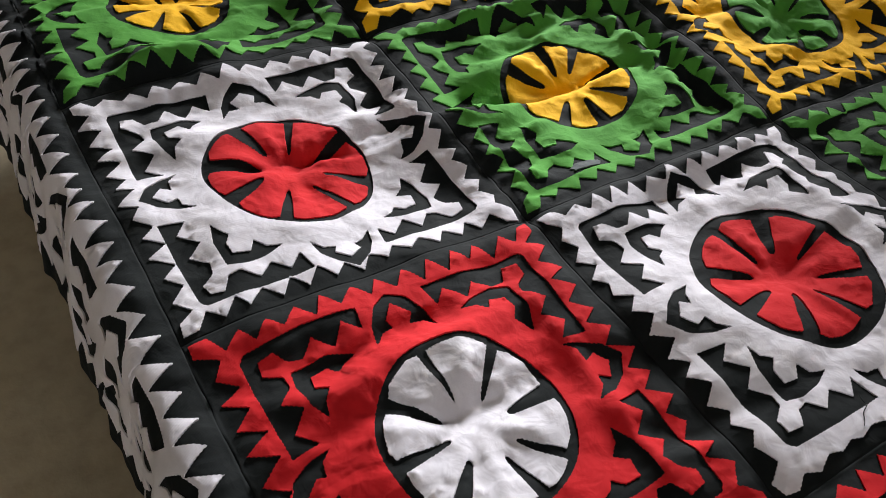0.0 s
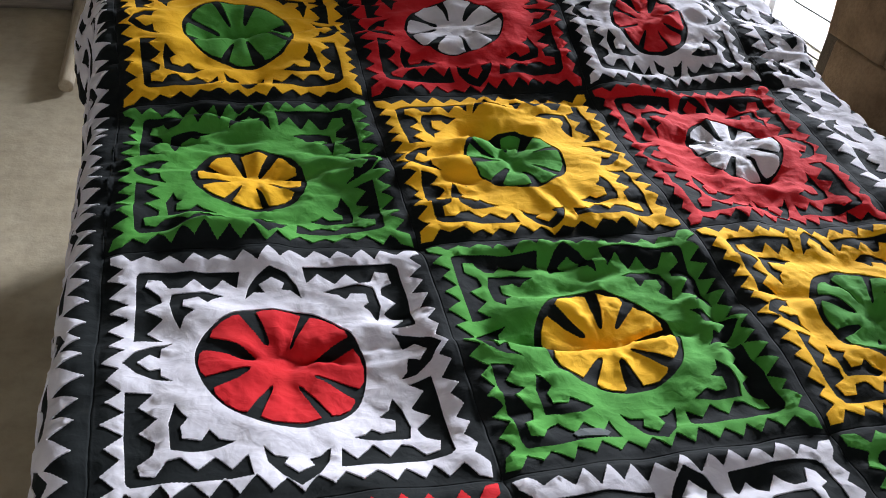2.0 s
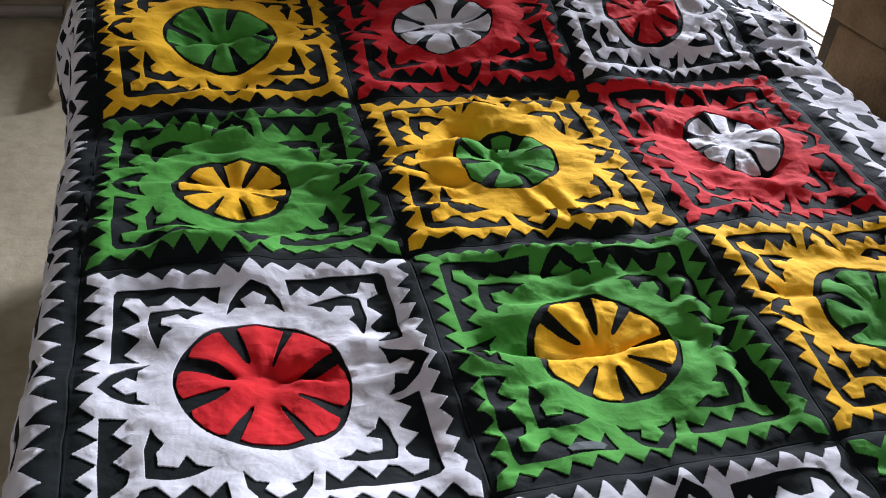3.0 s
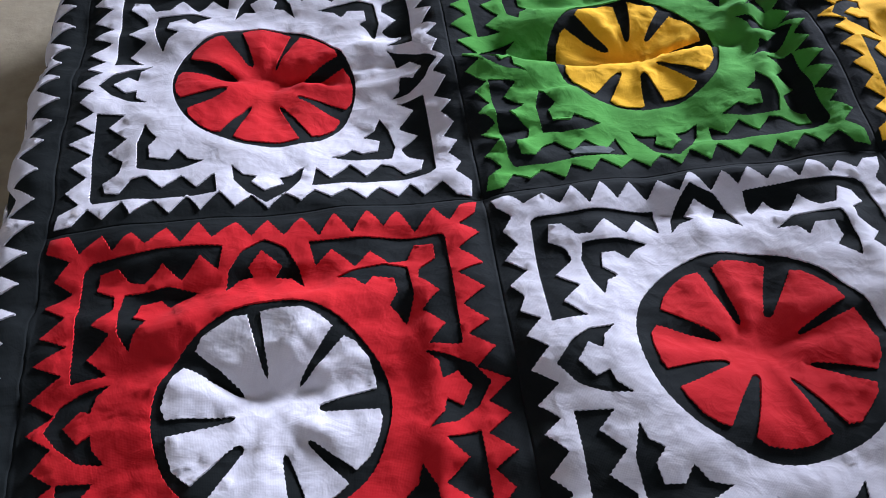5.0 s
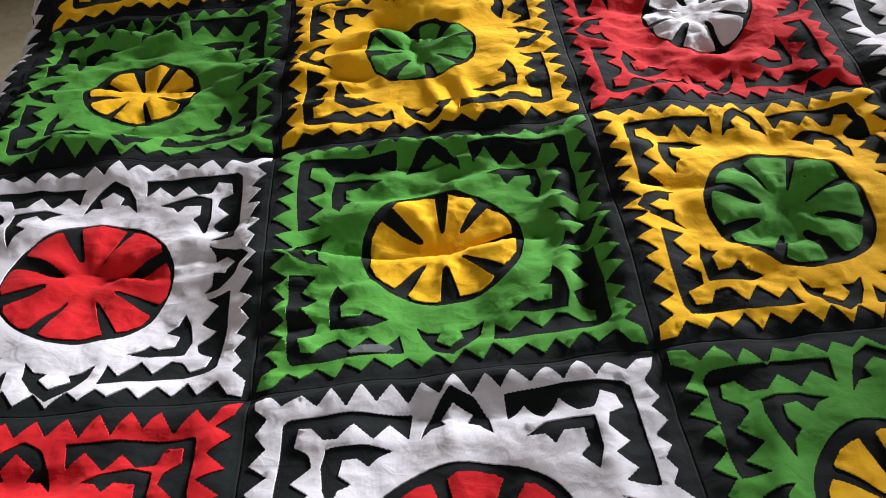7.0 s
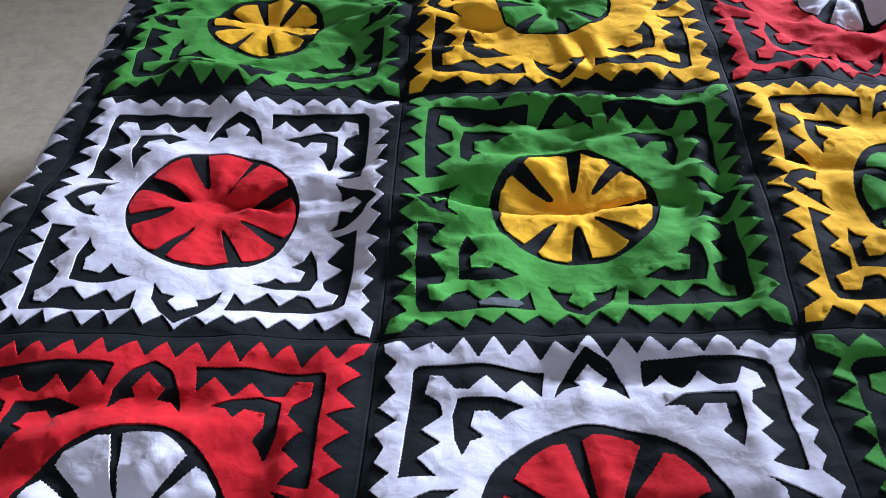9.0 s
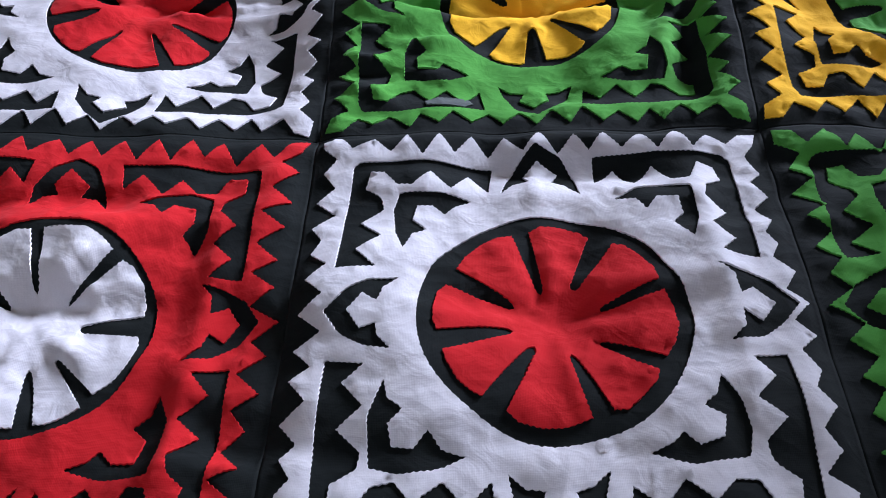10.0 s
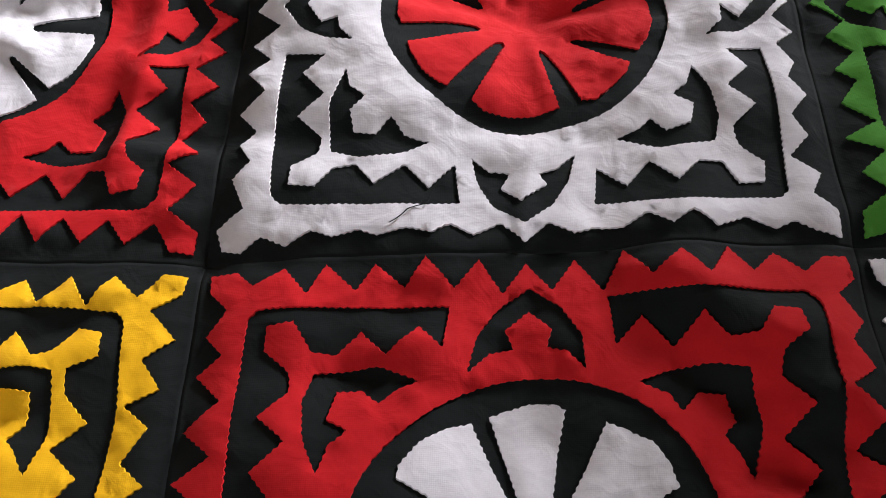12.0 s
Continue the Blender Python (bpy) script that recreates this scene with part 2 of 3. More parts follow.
# wrinkles that run mostly across the bed
RIPPLES = []
for lo, hi, height, count in ((0.10, 0.20, 0.0018, 8), (0.045, 0.085, 0.0010, 12), (0.03, 0.042, 0.0003, 8)):
    for _ in range(count):
        ang = math.pi / 2 + rng.normal(0, 0.33)
        k = 2 * math.pi / rng.uniform(lo, hi)
        RIPPLES.append((k * math.cos(ang), k * math.sin(ang), rng.uniform(0, 6.28), height * rng.uniform(0.5, 1.2)))
SLACK = [0.9, 0.55, 1.4, 1.1]      # red, white, green, yellow squares

# creases: from, to (in squares), depth and half-width in metres; plus: a ridge
NEAR_CREASES = [
    (0.05, 0.73, 0.85, 0.71, 0.010, 0.022), (0.1, 0.80, 0.9, 0.79, -0.006, 0.014), (0.95, 0.93, 2.0, 0.96, 0.008, 0.014), (1.05, 0.86, 1.9, 0.88, -0.005, 0.012),
    (1.1, 0.03, 1.9, 0.05, 0.005, 0.014), (1.82, 0.2, 1.86, 0.9, 0.006, 0.014), (0.85, 0.1, 0.80, 0.8, 0.006, 0.014), (2.1, 0.1, 2.25, 0.95, 0.008, 0.016),
    (2.2, 0.3, 2.5, 0.85, -0.008, 0.016), (1.5, 0.0, 1.52, 0.25, 0.003, 0.006), (1.6, -0.1, 2.0, -0.45, -0.010, 0.03), (1.62, -0.02, 1.95, -0.18, 0.008, 0.025),
    (1.47, 0.74, 1.49, 1.0, 0.004, 0.010),
]
NEAR_CREASES_MORE = [
    (1.3, 0.24, 1.7, 0.2, -0.004, 0.012),
]
MIDDLE_CREASES = [
    (0.98, 1.50, 1.30, 1.51, -0.006, 0.016), (1.72, 1.50, 2.05, 1.60, -0.010, 0.02), (1.1, 1.63, 1.9, 1.66, 0.010, 0.025),
    (0.9, 1.44, 1.8, 1.44, 0.007, 0.03), (0.30, 1.50, 0.72, 1.52, -0.009, 0.010), (0.36, 1.42, 0.60, 1.60, 0.006, 0.012), (0.70, 1.53, 0.96, 1.56, -0.006, 0.008),
    (0.74, 1.60, 0.97, 1.63, 0.005, 0.009), (0.72, 1.46, 0.98, 1.48, 0.005, 0.008), (0.76, 1.66, 0.97, 1.70, -0.005, 0.008), (2.05, 1.42, 2.5, 1.62, 0.008, 0.02),
    (2.0, 1.62, 2.35, 1.58, -0.008, 0.012),
]
MIDDLE_CREASES_MORE = [
    (2.02, 1.80, 2.98, 1.78, -0.006, 0.02), (1.86, 1.05, 1.93, 1.95, -0.014, 0.016), (1.80, 1.1, 1.84, 1.9, 0.009, 0.016), (1.05, 1.92, 1.9, 1.9, 0.008, 0.012),
    (1.05, 1.86, 1.9, 1.83, -0.007, 0.012),
]
FAR_CREASES = [
    (0.15, 2.55, 0.85, 2.50, -0.009, 0.02), (0.3, 2.8, 0.95, 2.74, -0.007, 0.015), (1.30, 2.74, 1.62, 2.56, -0.012, 0.018), (1.42, 2.80, 1.52, 2.35, -0.010, 0.010),
    (1.05, 2.88, 1.95, 2.84, 0.008, 0.014), (1.5, 2.3, 1.55, 2.04, 0.006, 0.008), (1.6, 2.3, 1.66, 2.05, 0.005, 0.008), (1.56, 2.3, 1.60, 2.04, -0.005, 0.006),
    (2.05, 2.62, 2.95, 2.60, -0.008, 0.025), (2.1, 2.86, 2.9, 2.84, -0.005, 0.014), (2.5, 2.62, 2.52, 2.78, 0.007, 0.010),
]
END_CREASES = [
    (0.05, 2.9, 0.6, 2.86, 0.006, 0.012), (2.05, 2.92, 2.95, 2.93, 0.008, 0.012), (0.1, 3.45, 0.95, 3.5, -0.008, 0.025), (1.3, 3.62, 1.7, 3.45, -0.010, 0.02),
    (1.05, 3.15, 1.95, 3.1, 0.007, 0.014), (2.1, 3.3, 3.0, 3.6, 0.007, 0.022), (2.1, 3.12, 3.0, 3.2, -0.010, 0.018), (2.2, 3.75, 3.0, 3.85, -0.006, 0.02),
]
CREASES = NEAR_CREASES + NEAR_CREASES_MORE + MIDDLE_CREASES + MIDDLE_CREASES_MORE + FAR_CREASES + END_CREASES

# tucks: from, to, drop, width of the slope behind the lip and of the lip
TUCKS = [(0.93, 1.515, 1.84, 1.475, 0.014, 0.045, 0.006), (0.34, 1.525, 0.74, 1.50, 0.008, 0.025, 0.005), (1.34, 2.52, 1.62, 2.58, 0.006, 0.03, 0.008), (0.3, 3.42, 0.72, 3.50, 0.014, 0.04, 0.01)]

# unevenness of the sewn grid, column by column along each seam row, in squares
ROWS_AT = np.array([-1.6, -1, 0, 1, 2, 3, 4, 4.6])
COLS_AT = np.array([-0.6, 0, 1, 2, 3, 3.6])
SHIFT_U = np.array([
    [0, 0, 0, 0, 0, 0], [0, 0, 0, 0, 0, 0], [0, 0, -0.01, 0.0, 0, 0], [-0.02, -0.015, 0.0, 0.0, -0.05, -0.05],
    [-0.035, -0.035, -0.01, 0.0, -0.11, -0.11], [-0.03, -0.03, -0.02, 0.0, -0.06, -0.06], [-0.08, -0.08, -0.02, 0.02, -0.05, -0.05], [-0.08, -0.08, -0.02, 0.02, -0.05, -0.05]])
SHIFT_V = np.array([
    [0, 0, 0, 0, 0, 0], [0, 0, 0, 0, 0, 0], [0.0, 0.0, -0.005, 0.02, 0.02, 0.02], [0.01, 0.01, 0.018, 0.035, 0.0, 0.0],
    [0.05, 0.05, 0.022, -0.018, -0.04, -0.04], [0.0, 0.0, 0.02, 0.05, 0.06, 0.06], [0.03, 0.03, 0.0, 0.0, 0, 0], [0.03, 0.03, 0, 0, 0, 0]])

# the bed's unevenness under the cloth, in metres; the near-left drop is added shade
SAG = np.array([
    # first rows: corner lowered to turn the red square away from the light
    [-0.02, -0.02, 0, 0, 0, 0], [-0.02, -0.02, 0, 0, 0, 0], [-0.018, -0.018, 0, 0, 0, 0], [0.019, 0.019, -0.004, -0.010, 0.0, 0.0],
    [0.02, 0.02, 0.009, 0.014, 0.018, 0.018], [0, 0, 0, 0, 0, 0], [0, 0, 0, 0, 0, 0], [0, 0, 0, 0, 0, 0]])

# how far the slack middle of a square hangs below its seams, in metres
BOWL = np.zeros((COLS + 2, ROW1 - ROW0 + 2))
for (i, j), drop in {(0, 0): 0.003, (0, 1): 0.013, (1, 1): 0.013, (2, 1): 0.010, (0, 2): 0.016, (2, 2): 0.008}.items():
    BOWL[i + 1, j - ROW0 + 1] = drop


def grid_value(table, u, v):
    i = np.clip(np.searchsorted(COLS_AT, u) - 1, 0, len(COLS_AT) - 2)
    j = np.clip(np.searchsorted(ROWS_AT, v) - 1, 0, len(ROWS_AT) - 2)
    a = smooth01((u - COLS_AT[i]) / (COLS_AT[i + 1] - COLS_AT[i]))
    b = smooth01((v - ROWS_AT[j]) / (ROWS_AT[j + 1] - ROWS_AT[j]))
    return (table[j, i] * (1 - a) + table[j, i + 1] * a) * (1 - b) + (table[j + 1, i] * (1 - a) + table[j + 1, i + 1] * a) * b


def crease_height(u, v):
    h = np.zeros_like(u)
    for x0, y0, x1, y1, depth, half in CREASES:
        dx, dy = x1 - x0, y1 - y0
        n2 = dx * dx + dy * dy
        f = ((u - x0) * dx + (v - y0) * dy) / n2
        bend = (0.012 if abs(depth) > 0.012 else 0.035) * np.sin(3.1 * f + 9 * x0 + 5 * y0)
        d = ((u - x0) * dy - (v - y0) * dx) / math.sqrt(n2) + bend * math.sqrt(n2)
        ends = smooth01(f / 0.3 + 0.15) * smooth01((1 - f) / 0.3 + 0.15)
        h += depth * ends * np.exp(-np.abs(d * P / half) ** 1.6)
    for x0, y0, x1, y1, drop, behind, lip in TUCKS:
        dx, dy = x1 - x0, y1 - y0
        long = math.hypot(dx, dy)
        f = ((u - x0) * dx + (v - y0) * dy) / long ** 2
        d = P * (((v - y0) * dx - (u - x0) * dy) / long + 0.012 * np.sin(7 * f + 5 * x0))
        ends = smooth01(f / 0.2) * smooth01((1 - f) / 0.2)
        h -= drop * ends * np.where(d > 0, np.exp(-(d / behind) ** 1.5), np.exp(-(d / lip) ** 2))
        h += 0.25 * drop * ends * np.exp(-((d + 2.2 * lip) / (2 * lip)) ** 2)
    return h


def sheet(u, v):
    """Place on the spread quilt: u, v in squares; returns points in metres."""
    x0, s0 = P * u, P * v
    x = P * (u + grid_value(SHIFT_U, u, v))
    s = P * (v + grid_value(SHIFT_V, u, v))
    z = np.zeros_like(x)
    for kx, ky, ph, a in WAVES:
        z += a * np.sin(kx * x0 + ky * s0 + ph)
    z += crease_height(u, v) + grid_value(SAG, u, v)
    iu, iv = np.floor(u), np.floor(v)
    edge = smooth01(np.minimum(np.minimum(u - iu, iu + 1 - u), np.minimum(v - iv, iv + 1 - v)) / 0.07)
    slack = np.array(SLACK)[((iu + iv) % 4).astype(int)] * np.where((u > 0) & (u < COLS), 0.35 + 0.65 * edge, 1.0) * (1 + 0.5 * smooth01((v - 1.7) / 0.5))
    hollow = BOWL[np.clip(iu + 1, 0, COLS + 1).astype(int), np.clip(iv - ROW0 + 1, 0, ROW1 - ROW0 + 1).astype(int)]
    z -= hollow * smooth01(np.minimum(u - iu, iu + 1 - u) / 0.2) * smooth01(np.minimum(v - iv, iv + 1 - v) / 0.2)
    # the cloth is pushed up into a step along one seam
    z += 0.015 * smooth01((u - 1.83) / 0.17) * np.exp(-(np.maximum(0, u - 2.05) / 0.5) ** 2) * smooth01((v - 0.95) / 0.2) * smooth01((2.2 - v) / 0.35)
    patch = 0.5 + 0.5 * np.sin(11 * x0 + 3) * np.sin(13 * s0 + 1) + 0.3 * np.sin(23 * x0 - 17 * s0)
    for kx, ky, ph, a in RIPPLES:
        way = kx * x0 + ky * s0 + ph + 0.9 * np.sin(17 * x0 + 9 * s0 + 3 * ph) + 0.5 * np.sin(31 * x0 - 19 * s0 + ph)
        fold = 1 - 2 * np.abs(np.sin(way / 2)) ** 0.8
        z += slack * patch * a * (fold if ky * 1000 % 2 < 1 else -fold)
    # flowers are drawn in at their middle, in small pleats
    fu, fv = u - np.floor(u) - 0.5, v - np.floor(v) - 0.5
    r = np.hypot(fu, fv)
    ang = np.arctan2(fv, fu)
    which = np.floor(u) * 3.7 + np.floor(v) * 1.9
    inside = (u > 0) & (u < COLS) & (v > ROW0) & (v < ROW1)
    z += inside * (0.0017 * np.sin(7 * ang + which) + 0.0017 * (1 - 2 * np.abs(np.sin(5.5 * ang + 2 * which)) ** 0.8)) * np.exp(-((r - 0.13) / 0.09) ** 2)
    z += inside * (-0.004 * np.exp(-(r / 0.06) ** 2) + 0.003 * np.exp(-((r - 0.16) / 0.1) ** 2))
    # seams lie lower than the padded squares
    du, dv = np.abs(u - np.round(u)) * P, np.abs(v - np.round(v)) * P
    near_u = (np.round(u) >= 0) & (np.round(u) <= COLS)
    near_v = (np.round(v) >= ROW0) & (np.round(v) <= ROW1)
    z -= 0.0035 * np.exp(-(du / 0.012) ** 2) * near_u + 0.0035 * np.exp(-(dv / 0.012) ** 2) * near_v
    # rise over the pillow and fall over the far and near ends
    far = np.maximum(0, s - 1.80)
    near = np.maximum(0, -0.46 - s)
    y = np.interp(np.clip(s, -0.46, 1.80), SF, YF) + np.interp(far, ARC, OUT) - np.interp(near, ARC, OUT)
    z = z + np.interp(np.clip(s, -0.46, 1.80), SF, ZF) - np.interp(far, ARC, DOWN) - np.interp(near, ARC, DOWN)
    # fall over the long sides, in loose waves
    left = np.maximum(0, -x - 0.012)
    right = np.maximum(0, x - 1.355)
    flare = smooth01((s - 1.48) / 0.2)
    sway = 0.5 * np.sin(s * 2 * math.pi / 0.27 + 0.7) + 0.5 * np.sin(s * 2 * math.pi / 0.16 + 2.0) + 0.35 * np.sin(s * 2 * math.pi / 0.061 + 5 * left) + 0.25 * np.sin(s * 2 * math.pi / 0.043 - 9 * left)
    fall = smooth01(left / 0.2)
    x = np.where(left > 0, -0.012 - np.interp(left, ARC, OUT) - fall * (0.0065 * sway + 0.03 * flare), x)
    z = z - np.interp(left, ARC, DOWN) * (1 - 0.25 * flare)
    fall = smooth01(right / 0.2)
    x = np.where(right > 0, 1.355 + np.interp(right, ARC, OUT) + fall * 0.010 * sway, x)
    z = z - np.interp(right, ARC, DOWN)
    z = z + 0.064 * np.exp(-((u - 2.25) / 0.85) ** 2) * smooth01((v - 2.85) / 1.0)
    z = z + 0.03 * np.exp(-(u / 0.7) ** 2) * smooth01((v - 3.0) / 1.0)
    # the far end is raised over an added bolster, to shade the far squares
    z = z + 0.2 * smooth01((v - 4.06) / 0.34) * smooth01((u - 0.5) / 0.6) * smooth01((3.0 - u) / 0.5)
    # bunched-up corner beside the pillow
    z = z + 0.24 * np.exp(-(((u - 3.3) / 0.45) ** 2 + ((v - 4.5) / 0.42) ** 2))
    return np.stack([x, y, TOP + z], axis=-1)


def lay(u, v, lift):
    """Points on the quilt, raised by lift along the cloth's normal."""
    e = 0.004
    p = sheet(u, v)
    n = np.cross(sheet(u + e, v) - p, sheet(u, v + e) - p)
    n /= np.linalg.norm(n, axis=-1, keepdims=True)
    return p + n * np.asarray(lift)[..., None]


def base_cloth(name, u0, u1, v0, v1, parent, label=""):
    def steps(a, b):
        n = max(4, int(round((b - a) / 0.0115)))
        return np.unique(np.concatenate([np.linspace(a, b, n + 1), [a + 0.006, a + 0.02, b - 0.006, b - 0.02]]))
    us, vs = steps(u0, u1), steps(v0, v1)
    uu, vv = np.meshgrid(us, vs)
    top = lay(uu.ravel(), vv.ravel(), np.full(uu.size, -0.0013))
    w, h = len(us), len(vs)
    faces = [(j * w + i, j * w + i + 1, (j + 1) * w + i + 1, (j + 1) * w + i) for j in range(h - 1) for i in range(w - 1)]
    # padded thickness: a lower layer and a closed rim
    low = lay(uu.ravel(), vv.ravel(), np.full(uu.size, -0.005))
    rim = [j for j in range(w)] + [j * w + w - 1 for j in range(1, h)] + [(h - 1) * w + i for i in range(w - 2, -1, -1)] + [j * w for j in range(h - 2, 0, -1)]
    start = len(top)
    verts = list(top) + [low[k] for k in rim]
    m = len(rim)
    faces += [(rim[(k + 1) % m], rim[k], start + k, start + (k + 1) % m) for k in range(m)]
    return mesh_object(name, verts, faces, BLACK, parent, label)


STITCH = 0.0055


def turn_ccw(pts):
    a = np.array(pts, float)
    area = np.sum(a[:, 0] * np.roll(a[:, 1], -1) - np.roll(a[:, 0], -1) * a[:, 1])
    return a if area > 0 else a[::-1]


def sewn_edge(pts, ccw, joints=()):
    """Points along a cut edge, drawn in a little at every stitch; and the way into the cloth."""
    a = turn_ccw(pts)
    if not ccw:
        a = a[::-1]
    out, inward, soft = [], [], []
    k = 0
    for p, q in zip(a, np.roll(a, -1, axis=0)):
        d = q - p
        length = math.hypot(*d)
        if length < 1e-6:
            continue
        n = np.array((-d[1], d[0])) / length
        plain = any(abs(p[ax] - at) < 1e-6 and abs(q[ax] - at) < 1e-6 for ax, at in joints)
        count = max(1, int(round(length / STITCH)))
        for i in range(count):
            k += 1
            c = p + d * i / count
            out.append(c if plain or i == 0 else c + n * (0.0008 + 0.0013 * abs(math.sin(k * 1.7)) if k % 2 else -0.0006))
            inward.append(n)
            soft.append(not plain)
    return np.array(out), np.array(inward), np.array(soft)


def inside_of(q, a, b, bins=96):
    """Even-odd test of points q against edges a-b, in horizontal bands."""
    res = np.zeros(len(q), bool)
    if not len(q):
        return res
    y0, y1 = min(a[:, 1].min(), q[:, 1].min()), max(a[:, 1].max(), q[:, 1].max()) + 1e-9
    cell = (y1 - y0) / bins
    band = np.clip(((q[:, 1] - y0) / cell).astype(int), 0, bins - 1)
    lo = np.minimum(a[:, 1], b[:, 1])
    hi = np.maximum(a[:, 1], b[:, 1])
    for k in range(bins):
        pick = np.nonzero(band == k)[0]
        if not len(pick):
            continue
        e = (hi >= y0 + k * cell - 1e-9) & (lo <= y0 + (k + 1) * cell + 1e-9)
        ea, eb = a[e], b[e]
        x, y = q[pick, 0:1], q[pick, 1:2]
        cross = (ea[None, :, 1] > y) != (eb[None, :, 1] > y)
        dy = np.where(np.abs(eb[:, 1] - ea[:, 1]) < 1e-12, 1e-12, eb[:, 1] - ea[:, 1])
        xs = ea[None, :, 0] + (y - ea[None, :, 1]) / dy[None] * (eb[:, 0] - ea[:, 0])[None]
        res[pick] = (np.sum(cross & (x < xs), axis=1) % 2) == 1
    return res


def nearest(q, pts):
    """Distance from each of q to the nearest of pts, and which it is."""
    tree = KDTree(len(pts))
    for k, p in enumerate(pts):
        tree.insert((p[0], p[1], 0.0), k)
    tree.balance()
    found = [tree.find((p[0], p[1], 0.0)) for p in q]
    return np.array([f[2] for f in found]), np.array([f[1] for f in found], int)


def gap_to(q, pts):
    return nearest(q, pts)[0] if len(q) else np.zeros(0)


def applique(name, outlines, material, parent, to_quilt, label="", joints=(), step=0.0135, lift=0.0012):
    """A piece of cloth cut to outlines (the first is its rim, the rest are cut out), sewn down along all its edges."""
    pts, ways, softs, edges = [], [], [], []
    base = 0
    for i, poly in enumerate(outlines):
        o, n, s = sewn_edge(poly, i == 0, joints)
        pts.append(o)
        ways.append(n)
        softs.append(s)
        edges += [(base + k, base + (k + 1) % len(o)) for k in range(len(o))]
        base += len(o)
    rim, way, soft = np.concatenate(pts), np.concatenate(ways), np.concatenate(softs)
    e = np.array(edges)
    ea, eb = rim[e[:, 0]], rim[e[:, 1]]
    sewn = rim[soft] if soft.any() else rim
    lo, hi = rim.min(0), rim.max(0)
    gx, gy = np.meshgrid(np.arange(lo[0], hi[0], step), np.arange(lo[1], hi[1], step))
    g = np.stack([gx.ravel(), gy.ravel()], 1) + np.random.default_rng(3).uniform(-0.25, 0.25, (gx.size, 2)) * step
    g = g[inside_of(g, ea, eb)]
    g = g[gap_to(g, rim) > 0.0115]
    ring = (rim + way * 0.0075)[::2]
    ring = ring[inside_of(ring, ea, eb)]
    ring = ring[gap_to(ring, rim) > 0.006]
    every = np.concatenate([rim, ring, g])
    v2, _, f2, *_ = delaunay_2d_cdt([Vector(p) for p in every], [tuple(map(int, k)) for k in edges], [], 0, 1e-7)
    v2 = np.array([tuple(v) for v in v2])
    tri = np.array([tuple(f) for f in f2])
    mid = v2[tri].mean(1)
    tri = tri[inside_of(mid, ea, eb)]
    # what the cuts part from the main piece falls away
    label_of = np.arange(len(v2))
    while True:
        low = label_of[tri].min(1)
        nxt = label_of.copy()
        for c in range(3):
            np.minimum.at(nxt, tri[:, c], low)
        nxt = nxt[nxt]
        if (nxt == label_of).all():
            break
        label_of = nxt
    names, counts = np.unique(label_of[tri[:, 0]], return_counts=True)
    tri = tri[label_of[tri[:, 0]] == names[counts.argmax()]]
    used, back = np.unique(tri, return_inverse=True)
    v2, tri = v2[used], back.reshape(-1, 3)
    gap, which = nearest(v2, sewn)
    height = 0.0004 + (lift - 0.0004) * np.minimum(1, gap / 0.016) ** 0.6
    # small puckers where the stitches draw the cloth in
    run = which * STITCH
    pucker = 0.9 - 2 * np.abs(np.sin(run * math.pi / 0.052 + 3 * np.sin(run * 7))) ** 0.8 + 0.5 * np.sin(run * 2 * math.pi / 0.031 + 1.7)
    height += 0.0023 * pucker * smooth01(gap / 0.010) * np.exp(-gap / 0.045) * (0.55 + 0.55 * np.sin(run * 3.1 + 1.3 * len(rim)))
    uv = to_quilt(v2)
    top = lay(uv[:, 0], uv[:, 1], np.maximum(height, 0.0003))
    count = {}
    for a, b, c in tri:
        for k in ((a, b), (b, c), (c, a)):
            count[k] = count.get(k, 0) + 1
    border = [k for k in count if (k[1], k[0]) not in count]
    foot = sorted({i for k in border for i in k})
    at = {i: len(top) + n for n, i in enumerate(foot)}
    under = lay(uv[foot, 0], uv[foot, 1], np.full(len(foot), -0.0017))
    faces = [tuple(map(int, f)) for f in tri] + [(int(b), int(a), at[a], at[b]) for a, b in border]
    ob = mesh_object(name, np.concatenate([top, under]), faces, material, parent, label)
    ends = np.empty(len(ob.data.edges) * 2, int)
    ob.data.edges.foreach_get("vertices", ends)
    folded = {(min(a, b), max(a, b)) for a, b in border}
    crisp = ob.data.attributes.new("sharp_edge", "BOOLEAN", "EDGE")
    crisp.data.foreach_set("value", [(min(a, b), max(a, b)) in folded for a, b in ends.reshape(-1, 2)])
    if np.dot(np.cross(top[tri[0][1]] - top[tri[0][0]], top[tri[0][2]] - top[tri[0][0]]), (0, 0, 1)) < 0 and abs(uv[:, 0].mean() - 1.5) < 1.5:
        ob.data.flip_normals()
    return ob


# the pattern that is cut into every square, in parts of its side
ARM = [(.385, .162), (.346, .122), (.302, .168), (.262, .124), (.224, .166)]
LOBE = [(.190, .160), (.164, .121), (.127, .126)]
CORNER = [(.092, .108), (.086, .25), (.090, .395)] + [(y, x) for x, y in ARM + LOBE] + [(x, y) for x, y in (ARM + LOBE[:2])[::-1]] + [(.395, .090), (.25, .086), (.108, .091)]
ELBOW = [(.190, .192), (.183, .28), (.203, .345), (.219, .312), (.238, .290), (.216, .268), (.221, .226), (.262, .222), (.284, .252), (.306, .224), (.348, .212), (.30, .190), (.235, .181)]
HORNS = [(-.083, .186), (-.074, .132), (-.046, .084), (0, .052), (.046, .084), (.074, .132), (.086, .182), (.058, .156), (.024, .152), (.036, .124), (0, .092), (-.036, .124), (-.022, .150), (-.056, .158)]


